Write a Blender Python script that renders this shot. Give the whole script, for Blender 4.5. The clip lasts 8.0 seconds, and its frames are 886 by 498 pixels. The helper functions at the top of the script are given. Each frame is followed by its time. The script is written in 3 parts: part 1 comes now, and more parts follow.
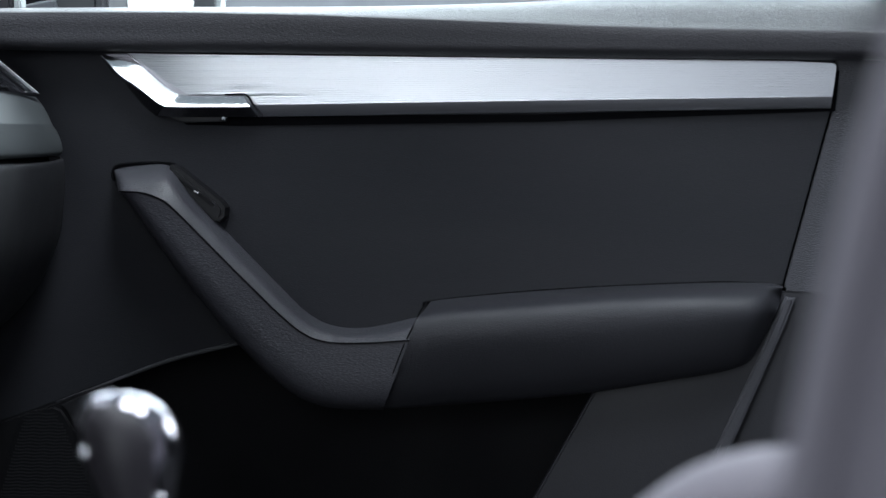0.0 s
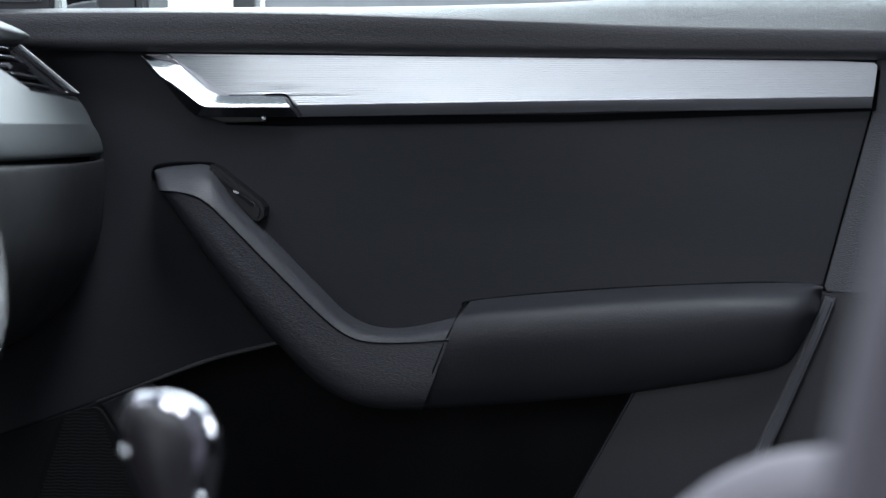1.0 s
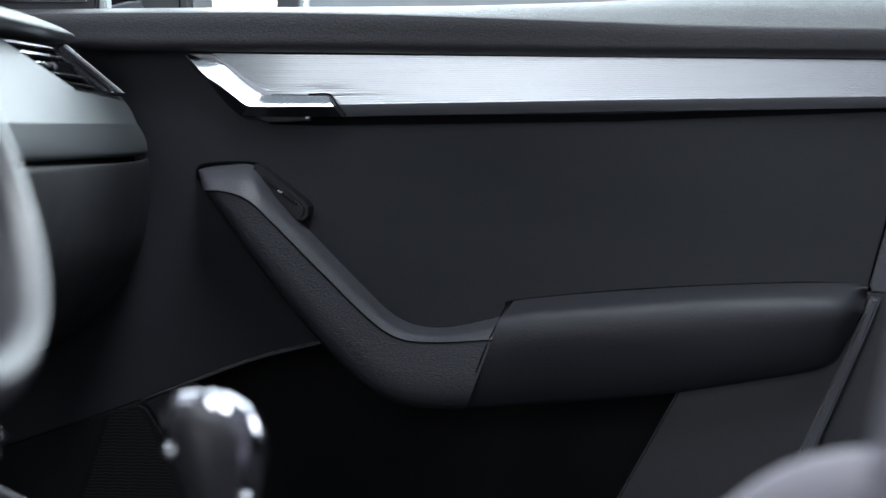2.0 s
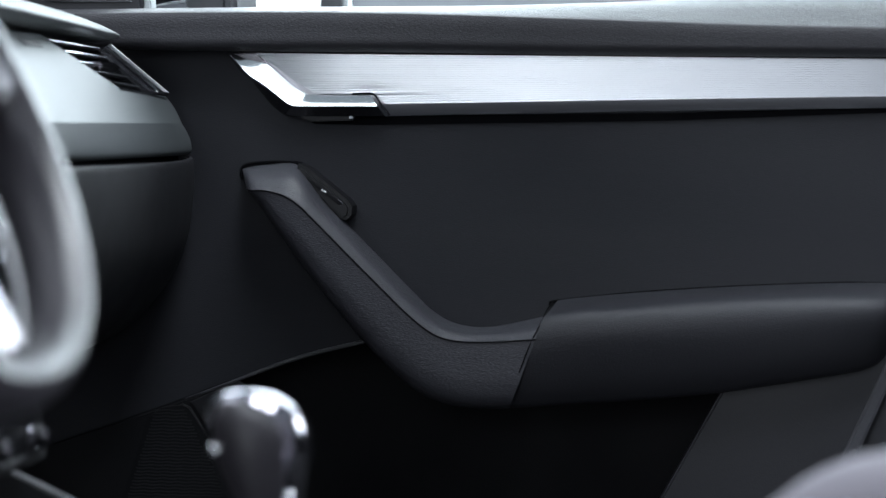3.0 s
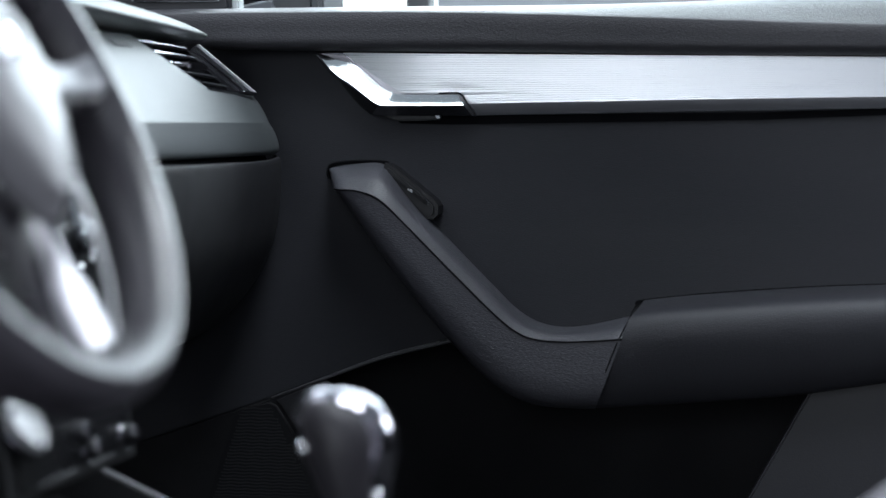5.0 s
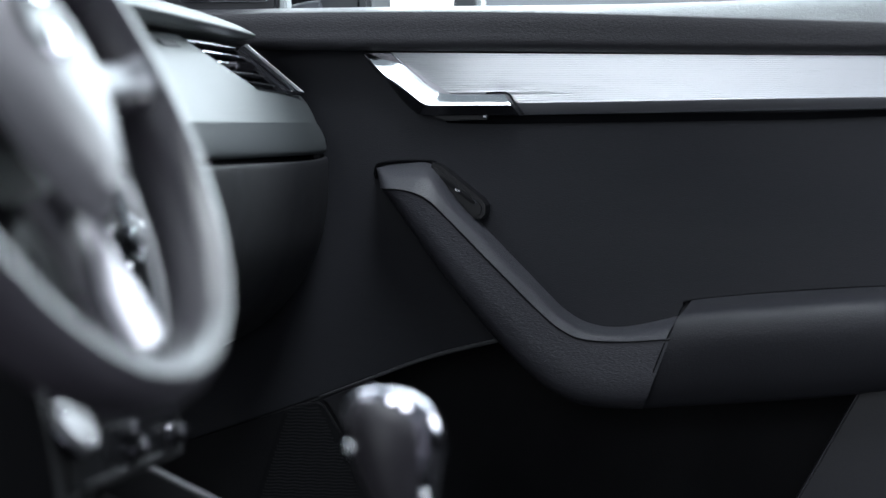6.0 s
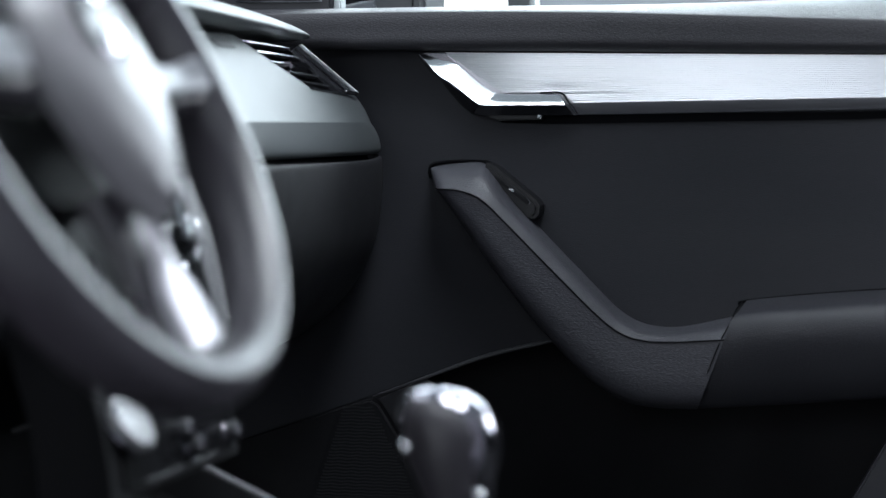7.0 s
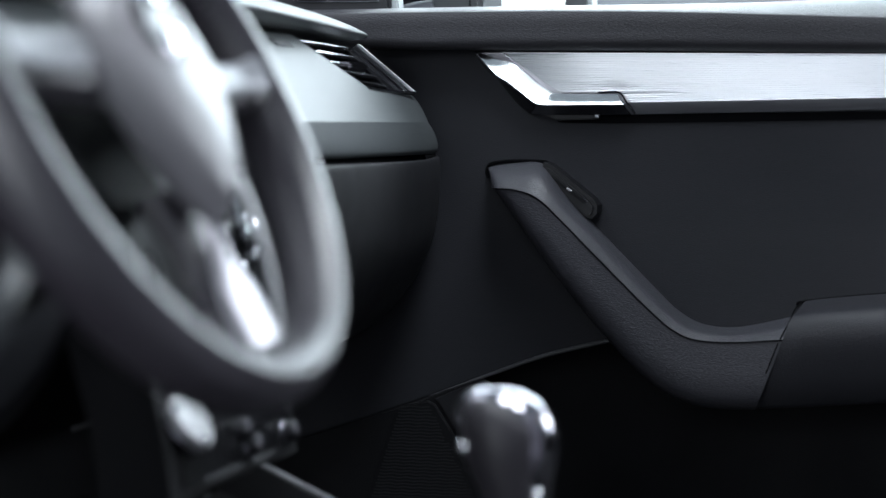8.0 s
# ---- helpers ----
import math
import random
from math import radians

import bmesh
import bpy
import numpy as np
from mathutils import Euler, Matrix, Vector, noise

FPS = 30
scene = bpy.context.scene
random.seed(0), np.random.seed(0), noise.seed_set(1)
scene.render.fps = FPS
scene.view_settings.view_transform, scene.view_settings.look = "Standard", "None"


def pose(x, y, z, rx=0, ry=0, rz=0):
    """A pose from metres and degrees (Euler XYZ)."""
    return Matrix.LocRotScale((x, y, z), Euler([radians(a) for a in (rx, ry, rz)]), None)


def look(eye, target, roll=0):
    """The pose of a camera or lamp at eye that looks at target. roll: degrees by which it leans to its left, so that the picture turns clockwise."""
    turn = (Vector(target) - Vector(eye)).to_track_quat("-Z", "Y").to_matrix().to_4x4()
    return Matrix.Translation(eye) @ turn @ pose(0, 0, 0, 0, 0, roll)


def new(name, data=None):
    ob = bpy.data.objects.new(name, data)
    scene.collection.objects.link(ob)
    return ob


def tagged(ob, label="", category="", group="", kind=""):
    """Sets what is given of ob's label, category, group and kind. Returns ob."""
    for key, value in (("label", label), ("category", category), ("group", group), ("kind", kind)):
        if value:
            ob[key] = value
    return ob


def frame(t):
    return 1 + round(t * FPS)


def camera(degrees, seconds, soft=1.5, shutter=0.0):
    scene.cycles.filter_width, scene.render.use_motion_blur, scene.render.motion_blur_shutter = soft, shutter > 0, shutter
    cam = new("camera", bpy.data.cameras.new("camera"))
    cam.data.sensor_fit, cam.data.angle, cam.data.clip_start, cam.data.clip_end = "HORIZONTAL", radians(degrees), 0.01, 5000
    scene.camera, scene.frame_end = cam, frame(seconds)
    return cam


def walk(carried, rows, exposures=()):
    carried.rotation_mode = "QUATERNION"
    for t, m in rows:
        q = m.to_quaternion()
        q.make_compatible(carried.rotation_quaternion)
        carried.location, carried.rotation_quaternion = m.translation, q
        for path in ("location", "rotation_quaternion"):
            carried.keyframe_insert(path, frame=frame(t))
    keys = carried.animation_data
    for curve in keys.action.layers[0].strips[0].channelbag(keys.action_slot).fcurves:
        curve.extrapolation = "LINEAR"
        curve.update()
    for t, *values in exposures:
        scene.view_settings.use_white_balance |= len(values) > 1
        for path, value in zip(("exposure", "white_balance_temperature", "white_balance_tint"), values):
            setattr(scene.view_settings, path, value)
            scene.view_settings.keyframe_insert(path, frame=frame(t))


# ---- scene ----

# ================= camera: a slow pan on a tripod head =================
cam = camera(23.5, 8.0, soft=1.45)
cam.data.dof.use_dof = True
cam.data.dof.focus_distance = 2.3
cam.data.dof.aperture_fstop = 3.5
EYE, TURN, TILT, NODAL = 0.80, 6.0, -3.2, 0.07
# seconds, turn to the left, tilt, roll in degrees from the first view
PAN = [(0.0, 0.000, 0.000, 0.000),
       (0.5, 0.497, 0.000, 0.000),
       (1.0, 1.027, 0.000, 0.010),
       (1.5, 1.581, -0.005, 0.020),
       (3.0, 3.303, -0.025, 0.030),
       (3.5, 3.810, -0.030, 0.030),
       (4.0, 4.372, -0.032, 0.035),
       (4.5, 4.957, -0.035, 0.047),
       (6.0, 6.791, -0.045, 0.070),
       (6.5, 7.451, -0.047, 0.083),
       (7.0, 8.203, -0.047, 0.100),
       (7.5, 8.883, -0.048, 0.110),
       (8.0, 9.701, -0.053, 0.110)]


def pan_pose(turn, tilt, roll):
    a, b = radians(TURN), radians(TURN + turn)
    x, y = NODAL * (math.sin(a) - math.sin(b)), NODAL * (math.cos(b) - math.cos(a))
    return pose(x, y, EYE, 90 + TILT + tilt, 0, TURN + turn) @ pose(0, 0, 0, 0, 0, -roll)


walk(cam, [(t, pan_pose(a, b, c)) for t, a, b, c in PAN], [(0.0, 0.0, 6150, 10), (8.0, 0.0, 6150, 10)])

# ================= light =================
world = bpy.data.worlds.new("world")
scene.world = world
world.use_nodes = True
wn = world.node_tree.nodes
wn["Background"].inputs[0].default_value = (0.78, 0.90, 1.0, 1)
wn["Background"].inputs[1].default_value = 0.30


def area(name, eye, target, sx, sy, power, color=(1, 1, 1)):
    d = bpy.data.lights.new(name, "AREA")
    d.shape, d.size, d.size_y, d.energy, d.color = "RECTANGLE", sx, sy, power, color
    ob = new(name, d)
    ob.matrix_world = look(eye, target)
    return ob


# unseen area lamps, added to suit the reflections; the side one is plain fill
area("unseen_light_front", (-1.05, -1.3, 1.2), (-0.35, 2.2, 0.8), 0.6, 1.9, 25, (0.95, 0.98, 1.0))
area("unseen_fill_side", (0.05, -2.2, 1.5), (-0.1, 2.2, 0.8), 2.6, 1.8, 15.5, (0.95, 0.97, 1.0))
area("unseen_light_window", (-0.5, 3.7, 1.95), (-0.5, 1.2, 1.0), 3.0, 1.6, 125, (0.86, 0.97, 1.0))
area("unseen_light_windscreen", (-1.7, 1.3, 2.1), (-0.4, 1.4, 0.7), 1.8, 1.4, 16, (0.93, 0.97, 1.0))
area("unseen_light_overhead", (0.15, 1.35, 2.7), (0.1, 1.45, 0.8), 1.0, 1.3, 85, (0.93, 0.98, 1.0))
area("unseen_light_rear", (2.1, 3.1, 1.5), (-0.5, 1.2, 0.85), 1.4, 1.2, 70, (0.92, 0.98, 1.0))

# ================= materials =================


def rgb(c):
    return (*c, 1) if len(c) == 3 else c


def material(name, color, rough=0.5, metal=0.0, bump=0.0, scale=900.0, bump_kind="VORONOI", var=0.12, rvar=0.1, coat=0.0, spec=0.5, stretch=(1, 1, 1)):
    """A surface with fine relief, and colour and gloss that vary at two scales."""
    m = bpy.data.materials.new(name)
    m.use_nodes = True
    n, l = m.node_tree.nodes, m.node_tree.links
    b = n["Principled BSDF"]
    co = n.new("ShaderNodeTexCoord")
    mp = n.new("ShaderNodeMapping")
    mp.inputs["Scale"].default_value = stretch
    l.new(co.outputs["Object"], mp.inputs["Vector"])
    big = n.new("ShaderNodeTexNoise")
    big.inputs["Scale"].default_value, big.inputs["Detail"].default_value = 9.0, 4
    l.new(mp.outputs[0], big.inputs["Vector"])
    fine = n.new("ShaderNodeTexNoise")
    fine.inputs["Scale"].default_value, fine.inputs["Detail"].default_value = scale * 0.5, 2
    l.new(mp.outputs[0], fine.inputs["Vector"])
    mix = n.new("ShaderNodeMath")
    mix.operation = "MULTIPLY_ADD"
    mix.inputs[1].default_value = 0.5
    l.new(fine.outputs["Fac"], mix.inputs[0])
    half = n.new("ShaderNodeMath")
    half.operation = "MULTIPLY"
    half.inputs[1].default_value = 0.5
    l.new(big.outputs["Fac"], half.inputs[0])
    l.new(half.outputs[0], mix.inputs[2])
    cm = n.new("ShaderNodeMapRange")
    cm.inputs["From Min"].default_value, cm.inputs["From Max"].default_value = 0.3, 0.7
    cm.inputs["To Min"].default_value, cm.inputs["To Max"].default_value = 1 - var, 1 + var
    l.new(mix.outputs[0], cm.inputs["Value"])
    hue = n.new("ShaderNodeMix")
    hue.data_type, hue.blend_type = "RGBA", "MULTIPLY"
    hue.inputs["Factor"].default_value = 1
    hue.inputs["A"].default_value = rgb(color)
    l.new(cm.outputs[0], hue.inputs["B"])
    l.new(hue.outputs["Result"], b.inputs["Base Color"])
    rm = n.new("ShaderNodeMapRange")
    rm.inputs["From Min"].default_value, rm.inputs["From Max"].default_value = 0.3, 0.7
    rm.inputs["To Min"].default_value, rm.inputs["To Max"].default_value = max(rough - rvar, 0.03), rough + rvar
    l.new(big.outputs["Fac"], rm.inputs["Value"])
    l.new(rm.outputs[0], b.inputs["Roughness"])
    b.inputs["Metallic"].default_value = metal
    b.inputs["Coat Weight"].default_value = coat
    b.inputs["Specular IOR Level"].default_value = spec
    if bump > 0:
        if bump_kind == "VORONOI":
            tex = n.new("ShaderNodeTexVoronoi")
            tex.inputs["Scale"].default_value = scale
            out = tex.outputs["Distance"]
        else:
            tex = n.new("ShaderNodeTexNoise")
            tex.inputs["Scale"].default_value, tex.inputs["Detail"].default_value = scale, 3
            out = tex.outputs["Fac"]
        l.new(mp.outputs[0], tex.inputs["Vector"])
        bp = n.new("ShaderNodeBump")
        bp.inputs["Strength"].default_value, bp.inputs["Distance"].default_value = bump, 0.0006
        l.new(out, bp.inputs["Height"])
        l.new(bp.outputs[0], b.inputs["Normal"])
    return m


GRAIN = material("grained_plastic", (0.044, 0.043, 0.049), 0.46, bump=0.55, scale=1000, stretch=(0.34, 1, 1))
SOFT = material("soft_trim", (0.022, 0.022, 0.0275), 0.55, bump=0.35, scale=900, stretch=(0.5, 1, 1))
FABRIC = material("panel_cloth", (0.0124, 0.0128, 0.0172), 0.68, spec=0.38, bump=0.45, scale=1300, bump_kind="NOISE", stretch=(0.25, 1, 1))
LEATHER = material("leatherette", (0.048, 0.0475, 0.057), 0.47, bump=0.62, scale=950, stretch=(0.30, 1, 1), var=0.10, rvar=0.03)
GLOVE = material("glovebox_skin", (0.0165, 0.0165, 0.0195), 0.55, spec=0.4, bump=0.3, scale=900)
HARD = material("hard_plastic", (0.018, 0.018, 0.0225), 0.5, bump=0.12, scale=500)
# black plastic taken darker still, so recesses and footwells keep their shade
SHADEBLACK = material("shade_black_plastic", (0.0045, 0.0045, 0.0058), 0.72, spec=0.2, bump=0.2, scale=500)
# dark copy of the lower front plastic, with shade in its colour
DIM = material("shaded_plastic", (0.0060, 0.0060, 0.0075), 0.65, spec=0.2, bump=0.15, scale=600)
DOTS = material("grille_face", (0.013, 0.013, 0.015), 0.5, spec=0.35)
# paler copy of the same plastic, for where light reaches it
LITSKIN = material("lit_front_skin", (0.0105, 0.0105, 0.013), 0.6, spec=0.3, bump=0.15, scale=600)
GRIPSKIN = material("grip_skin", (0.048, 0.048, 0.057), 0.47, bump=0.6, scale=950, stretch=(0.34, 1, 1))
SWITCHSKIN = material("switch_skin", (0.0065, 0.0065, 0.008), 0.45, spec=0.35, bump=0.1, scale=700)
DIALGREY = material("dial_grey", (0.34, 0.34, 0.35), 0.42, 0.3, var=0.05)
STACKGLOSS = material("stack_gloss", (0.006, 0.006, 0.007), 0.3, spec=0.3)
# black for the joints, and for the shadow drawn round the grip
GAP = material("joint_and_shadow_black", (0.003, 0.003, 0.004), 0.85, spec=0.08)
ALU = material("brushed_aluminium", (0.63, 0.645, 0.67), 0.30, 0.95, stretch=(0.04, 1, 1), var=0.02, rvar=0.03)
# darker copy of the aluminium; carries the shade of the downward bevel
ALUSHADE = material("aluminium_shade", (0.52, 0.52, 0.56), 0.38, 0.9, bump=0.1, scale=700, bump_kind="NOISE", stretch=(0.04, 1, 1))
CHROME = material("polished_chrome", (0.86, 0.87, 0.90), 0.07, 1.0, var=0.02, rvar=0.03)
LEVERCHROME = material("lever_chrome", (0.80, 0.83, 0.84), 0.13, 1.0, var=0.02, rvar=0.02)
BRIGHT = material("bright_satin_metal", (0.92, 0.93, 0.95), 0.38, 0.6, var=0.03, rvar=0.05)
DARKCHROME = material("smoked_chrome", (0.36, 0.35, 0.38), 0.14, 1.0, var=0.03, rvar=0.04)
# chrome coloured black for the dark reflection on the lever's underside
DARKREFLECT = material("dark_reflection_chrome", (0.035, 0.035, 0.040), 0.18, 0.6, var=0.03, rvar=0.03)
SATIN = material("satin_chrome", (0.70, 0.71, 0.74), 0.22, 1.0, var=0.04, rvar=0.05)
GLOSS = material("gloss_black", (0.010, 0.010, 0.012), 0.12, coat=0.4)
AIRBAG = material("airbag_cover", (0.235, 0.225, 0.240), 0.36, bump=0.2, scale=700)
TRIMPAINT = material("silver_trim_paint", (0.62, 0.60, 0.64), 0.36, 0.75, var=0.05, rvar=0.05)
EMBLEM = material("emblem_black", (0.05, 0.05, 0.055), 0.25, 0.4)
GREY = material("mirror_grey", (0.055, 0.058, 0.062), 0.5, bump=0.1, scale=300)
PALE = material("pale_paint", (0.42, 0.45, 0.46), 0.4, coat=0.3)
SPOKE = material("spoke_paint", (0.15, 0.15, 0.165), 0.45, 0.4)
WHEEL = material("wheel_leather", (0.038, 0.033, 0.042), 0.33, spec=1.0, bump=0.5, scale=500)
SEAT = material("seat_cloth", (0.150, 0.140, 0.162), 0.75, bump=0.6, scale=900, bump_kind="NOISE")
DASHSKIN = material("dash_skin", (0.060, 0.066, 0.070), 0.44, bump=0.3, scale=600, var=0.06, rvar=0.02)
CARPET = material("floor_carpet", (0.012, 0.012, 0.013), 0.95, bump=1.0, scale=700, bump_kind="NOISE")
KNOBCHROME = material("knob_chrome", (0.40, 0.39, 0.43), 0.15, 1.0, var=0.03, rvar=0.03)
KNOBSKIN = material("knob_leather", (0.034, 0.031, 0.037), 0.42, bump=0.3, scale=600)
HEADLINER = material("headliner_cloth", (0.35, 0.35, 0.36), 0.9, bump=0.4, scale=900, bump_kind="NOISE")
PAINT = material("grey_body_paint", (0.16, 0.17, 0.19), 0.3, coat=0.6)
WALLGREY = material("studio_wall_grey", (0.30, 0.32, 0.34), 0.8, bump=0.2, scale=60, bump_kind="NOISE")
CONCRETE = material("studio_floor_grey", (0.28, 0.29, 0.30), 0.6, bump=0.3, scale=80, bump_kind="NOISE")

# glows by emission in place of the bright light outside the window
WHITE = bpy.data.materials.new("glowing_white")
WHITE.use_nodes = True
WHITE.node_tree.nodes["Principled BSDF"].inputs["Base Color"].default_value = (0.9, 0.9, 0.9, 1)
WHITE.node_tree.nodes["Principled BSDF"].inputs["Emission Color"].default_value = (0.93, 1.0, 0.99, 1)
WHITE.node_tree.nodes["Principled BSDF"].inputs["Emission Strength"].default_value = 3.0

GLASS = bpy.data.materials.new("window_glass")
GLASS.use_nodes = True
gb = GLASS.node_tree.nodes["Principled BSDF"]
gb.inputs["Base Color"].default_value = (0.95, 0.98, 0.97, 1)
gb.inputs["Roughness"].default_value = 0.0
gb.inputs["Transmission Weight"].default_value = 1.0
gb.inputs["IOR"].default_value = 1.45

# ================= mesh helpers =================


def part(name, bm, mat, parent=None, label="", smooth=35):
    """Links a bmesh as one mesh object, under a thing or a part."""
    me = bpy.data.meshes.new(name)
    bmesh.ops.recalc_face_normals(bm, faces=bm.faces)
    lim = radians(smooth)
    for f in bm.faces:
        f.smooth = len(f.verts) <= 4 and f.calc_area() < 0.008
    for e in bm.edges:
        if len(e.link_faces) == 2 and e.calc_face_angle(0) > lim:
            e.smooth = False
    bm.to_mesh(me)
    bm.free()
    me.materials.append(mat)
    ob = new(name, me)
    if parent:
        ob.parent = parent
        ob.matrix_parent_inverse = parent.matrix_world.inverted()
    if label:
        tagged(ob, label)
    return ob


def thing(name, at, label, category, group="", kind=""):
    ob = new(name)
    ob.empty_display_size = 0.05
    ob.location = at
    bpy.context.view_layer.update()
    return tagged(ob, label, category, group, kind)


def catmull(pts, per=6):
    """A smooth line of vectors through the control points."""
    p = [Vector(q) for q in pts]
    p = [2 * p[0] - p[1], *p, 2 * p[-1] - p[-2]]
    out = []
    for i in range(1, len(p) - 2):
        a, b, c, d = p[i - 1:i + 3]
        for k in range(per):
            t = k / per
            out.append(0.5 * (2 * b + (c - a) * t + (2 * a - 5 * b + 4 * c - d) * t * t + (3 * b - a - 3 * c + d) * t ** 3))
    out.append(p[-2])
    return out


def rings(sections, closed=False, caps=False, thick=0.0):
    """A skin through rows of equally many points."""
    bm = bmesh.new()
    rows = [[bm.verts.new(q) for q in s] for s in sections]
    for r, s in zip(rows, rows[1:]):
        n = len(r)
        for i in range(n if closed else n - 1):
            j = (i + 1) % n
            bm.faces.new((r[i], r[j], s[j], s[i]))
    if caps and closed:
        bm.faces.new(rows[0])
        bm.faces.new(list(reversed(rows[-1])))
    if thick:
        bmesh.ops.recalc_face_normals(bm, faces=bm.faces)
        bmesh.ops.solidify(bm, geom=bm.faces[:], thickness=thick)
    return bm


def smooth_loft(stations, per=5, across=5, closed=False, caps=False, thick=0.0):
    """Stations of equally many control points, smoothed along and across."""
    cols = list(zip(*stations))
    lines = [catmull(c, per) for c in cols]
    sections = []
    for row in zip(*lines):
        if closed:
            q = [row[-1], *row, row[0], row[1]]
            sm = catmull(q, across)
            sections.append(sm[across:-2 * across])
        else:
            sections.append(catmull(row, across))
    return rings(sections, closed, caps, thick)


def plate(outline, y0, y1, bevel=0.003, segs=3):
    """A plate with rounded edges: outline of (x, z), front at y0, back at y1."""
    bm = bmesh.new()
    f = bm.faces.new([bm.verts.new((x, y0, z)) for x, z in outline])
    r = bmesh.ops.extrude_face_region(bm, geom=[f])
    for v in r["geom"]:
        if isinstance(v, bmesh.types.BMVert):
            v.co.y = y1
    if bevel:
        front = [e for e in bm.edges if all(abs(v.co.y - y0) < 1e-6 for v in e.verts)]
        bmesh.ops.bevel(bm, geom=front, offset=bevel, segments=segs, affect="EDGES", clamp_overlap=True)
    return bm


def box(x0, x1, y0, y1, z0, z1, bevel=0.004, segs=2):
    bm = bmesh.new()
    bmesh.ops.create_cube(bm, size=1, matrix=Matrix.Translation(((x0 + x1) / 2, (y0 + y1) / 2, (z0 + z1) / 2)) @ Matrix.Diagonal((x1 - x0, y1 - y0, z1 - z0, 1)))
    if bevel:
        bmesh.ops.bevel(bm, geom=bm.edges[:], offset=bevel, segments=segs, affect="EDGES")
    return bm


def tube(path, radius, sides=10, per=5, caps=True):
    """A round bar along a smooth path; radius may be one number or one a control point."""
    rr = radius if isinstance(radius, (list, tuple)) else [radius] * len(path)
    pts = catmull(path, per)
    rad = [v.x for v in catmull([(r, 0, 0) for r in rr], per)]
    secs = []
    for i, p in enumerate(pts):
        d = (pts[min(i + 1, len(pts) - 1)] - pts[max(i - 1, 0)]).normalized()
        u = d.cross(Vector((0.13, 0.31, 0.94))).normalized()
        v = d.cross(u)
        secs.append([p + rad[i] * (math.cos(a) * u + math.sin(a) * v) for a in (2 * math.pi * k / sides for k in range(sides))])
    return rings(secs, True, caps)


def lathe(profile, sides=28):
    """A turned piece round z: (radius, height) from the base up."""
    return rings([[Vector((r * math.cos(a), r * math.sin(a), z)) for a in (2 * math.pi * k / sides for k in range(sides))] for r, z in profile], True, True)


def moved(bm, m):
    bmesh.ops.transform(bm, matrix=m, verts=bm.verts)
    return bm


# the door is drawn in millimetre-like door units: u to the rear, v down; these give metres
def door(u, v, y):
    """A place on the door: u along it and v down it, at the depth y across the car."""
    k = (y - 2.25) / 2.25 + 1
    x = (-0.606 + (u - 180) * 0.000600 + 1.62e-8 * max((u - 180) * (1482 - u), 0)) * k
    z = 0.80 + (0.881 - 0.80 - (v - 97) * 0.000603 + max(u - 700, 0) * 0.000006 * min(max((v - 90) / 400, 0), 1)) * k
    return (x, y, z)


def dxz(pts, y):
    return [(door(u, v, y)[0], door(u, v, y)[2]) for u, v in pts]


# ================= passenger door =================
pdoor = thing("car_door", (-0.2, 2.3, 0.35), "closed black front passenger door trim with a ribbed aluminium strip", "car door")

# upper panel of the door, cloth covered
part("upper_panel", plate(dxz([(-420, 80), (1476, 112), (1472, 195), (1388, 508), (1300, 640), (700, 700), (415, 613), (300, 642), (190, 684), (80, 725), (-420, 900)], 2.25), 2.25, 2.275, 0.001), FABRIC, pdoor, "dark cloth covered upper panel")
part("rear_panel", plate(dxz([(1480, 104), (1700, 112), (1660, 300), (1560, 530), (1396, 518), (1392, 508), (1476, 196)], 2.252), 2.252, 2.275, 0.001), GRIPSKIN, pdoor)
part("panel_joint", plate(dxz([(1472, 110), (1486, 110), (1480, 200), (1396, 512), (1386, 512), (1468, 200)], 2.258), 2.258, 2.274, 0), GAP, pdoor)
part("panel_lip", plate(dxz([(1394, 526), (1412, 531), (1388, 590), (1300, 790), (1262, 872), (1236, 872), (1310, 712), (1352, 622)], 2.2395), 2.2395, 2.25, 0.003), GRIPSKIN, pdoor, "paler raised rear lip")
# lower rear panel with a slanting edge towards the pocket
part("lower_panel", plate(dxz([(1056, 690), (1180, 672), (1310, 640), (1360, 580), (1398, 528), (1408, 534), (1290, 790), (1200, 960), (905, 960)], 2.243), 2.243, 2.29, 0.0025), HARD, pdoor)
part("door_edge", plate(dxz([(1380, 518), (1440, 514), (1560, 530), (1480, 760), (1380, 1000), (1170, 1000), (1262, 792), (1370, 545)], 2.2535), 2.2535, 2.29, 0.002), HARD, pdoor)
# pocket; its shade is put into the near-black plastic
part("pocket_back", plate(dxz([(150, 600), (1150, 600), (1000, 1000), (150, 1000)], 2.315), 2.315, 2.325, 0), SHADEBLACK, pdoor)
part("pocket_floor", box(-0.66, -0.05, 2.245, 2.32, 0.355, 0.365), SHADEBLACK, pdoor)
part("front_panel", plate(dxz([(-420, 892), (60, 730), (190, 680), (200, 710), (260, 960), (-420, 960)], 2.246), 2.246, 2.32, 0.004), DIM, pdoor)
# paler plate stands in for the lit part of the front panel
part("grille_lit_plate", plate(dxz([(98, 727), (190, 686), (214, 702), (240, 800), (264, 960), (224, 960), (198, 884), (153, 806), (107, 735)], 2.2435), 2.2435, 2.247, 0.001), LITSKIN, pdoor, "paler plate for the lit panel beside the speaker grille")
# bead of paler plastic stands in for the pocket's lit edge
part("pocket_ledge", tube([door(90, 722, 2.2495), door(190, 685, 2.245), door(300, 643, 2.245), door(425, 610, 2.247)], [0.0008, 0.0020, 0.0024, 0.0024], 8), GRAIN, pdoor)

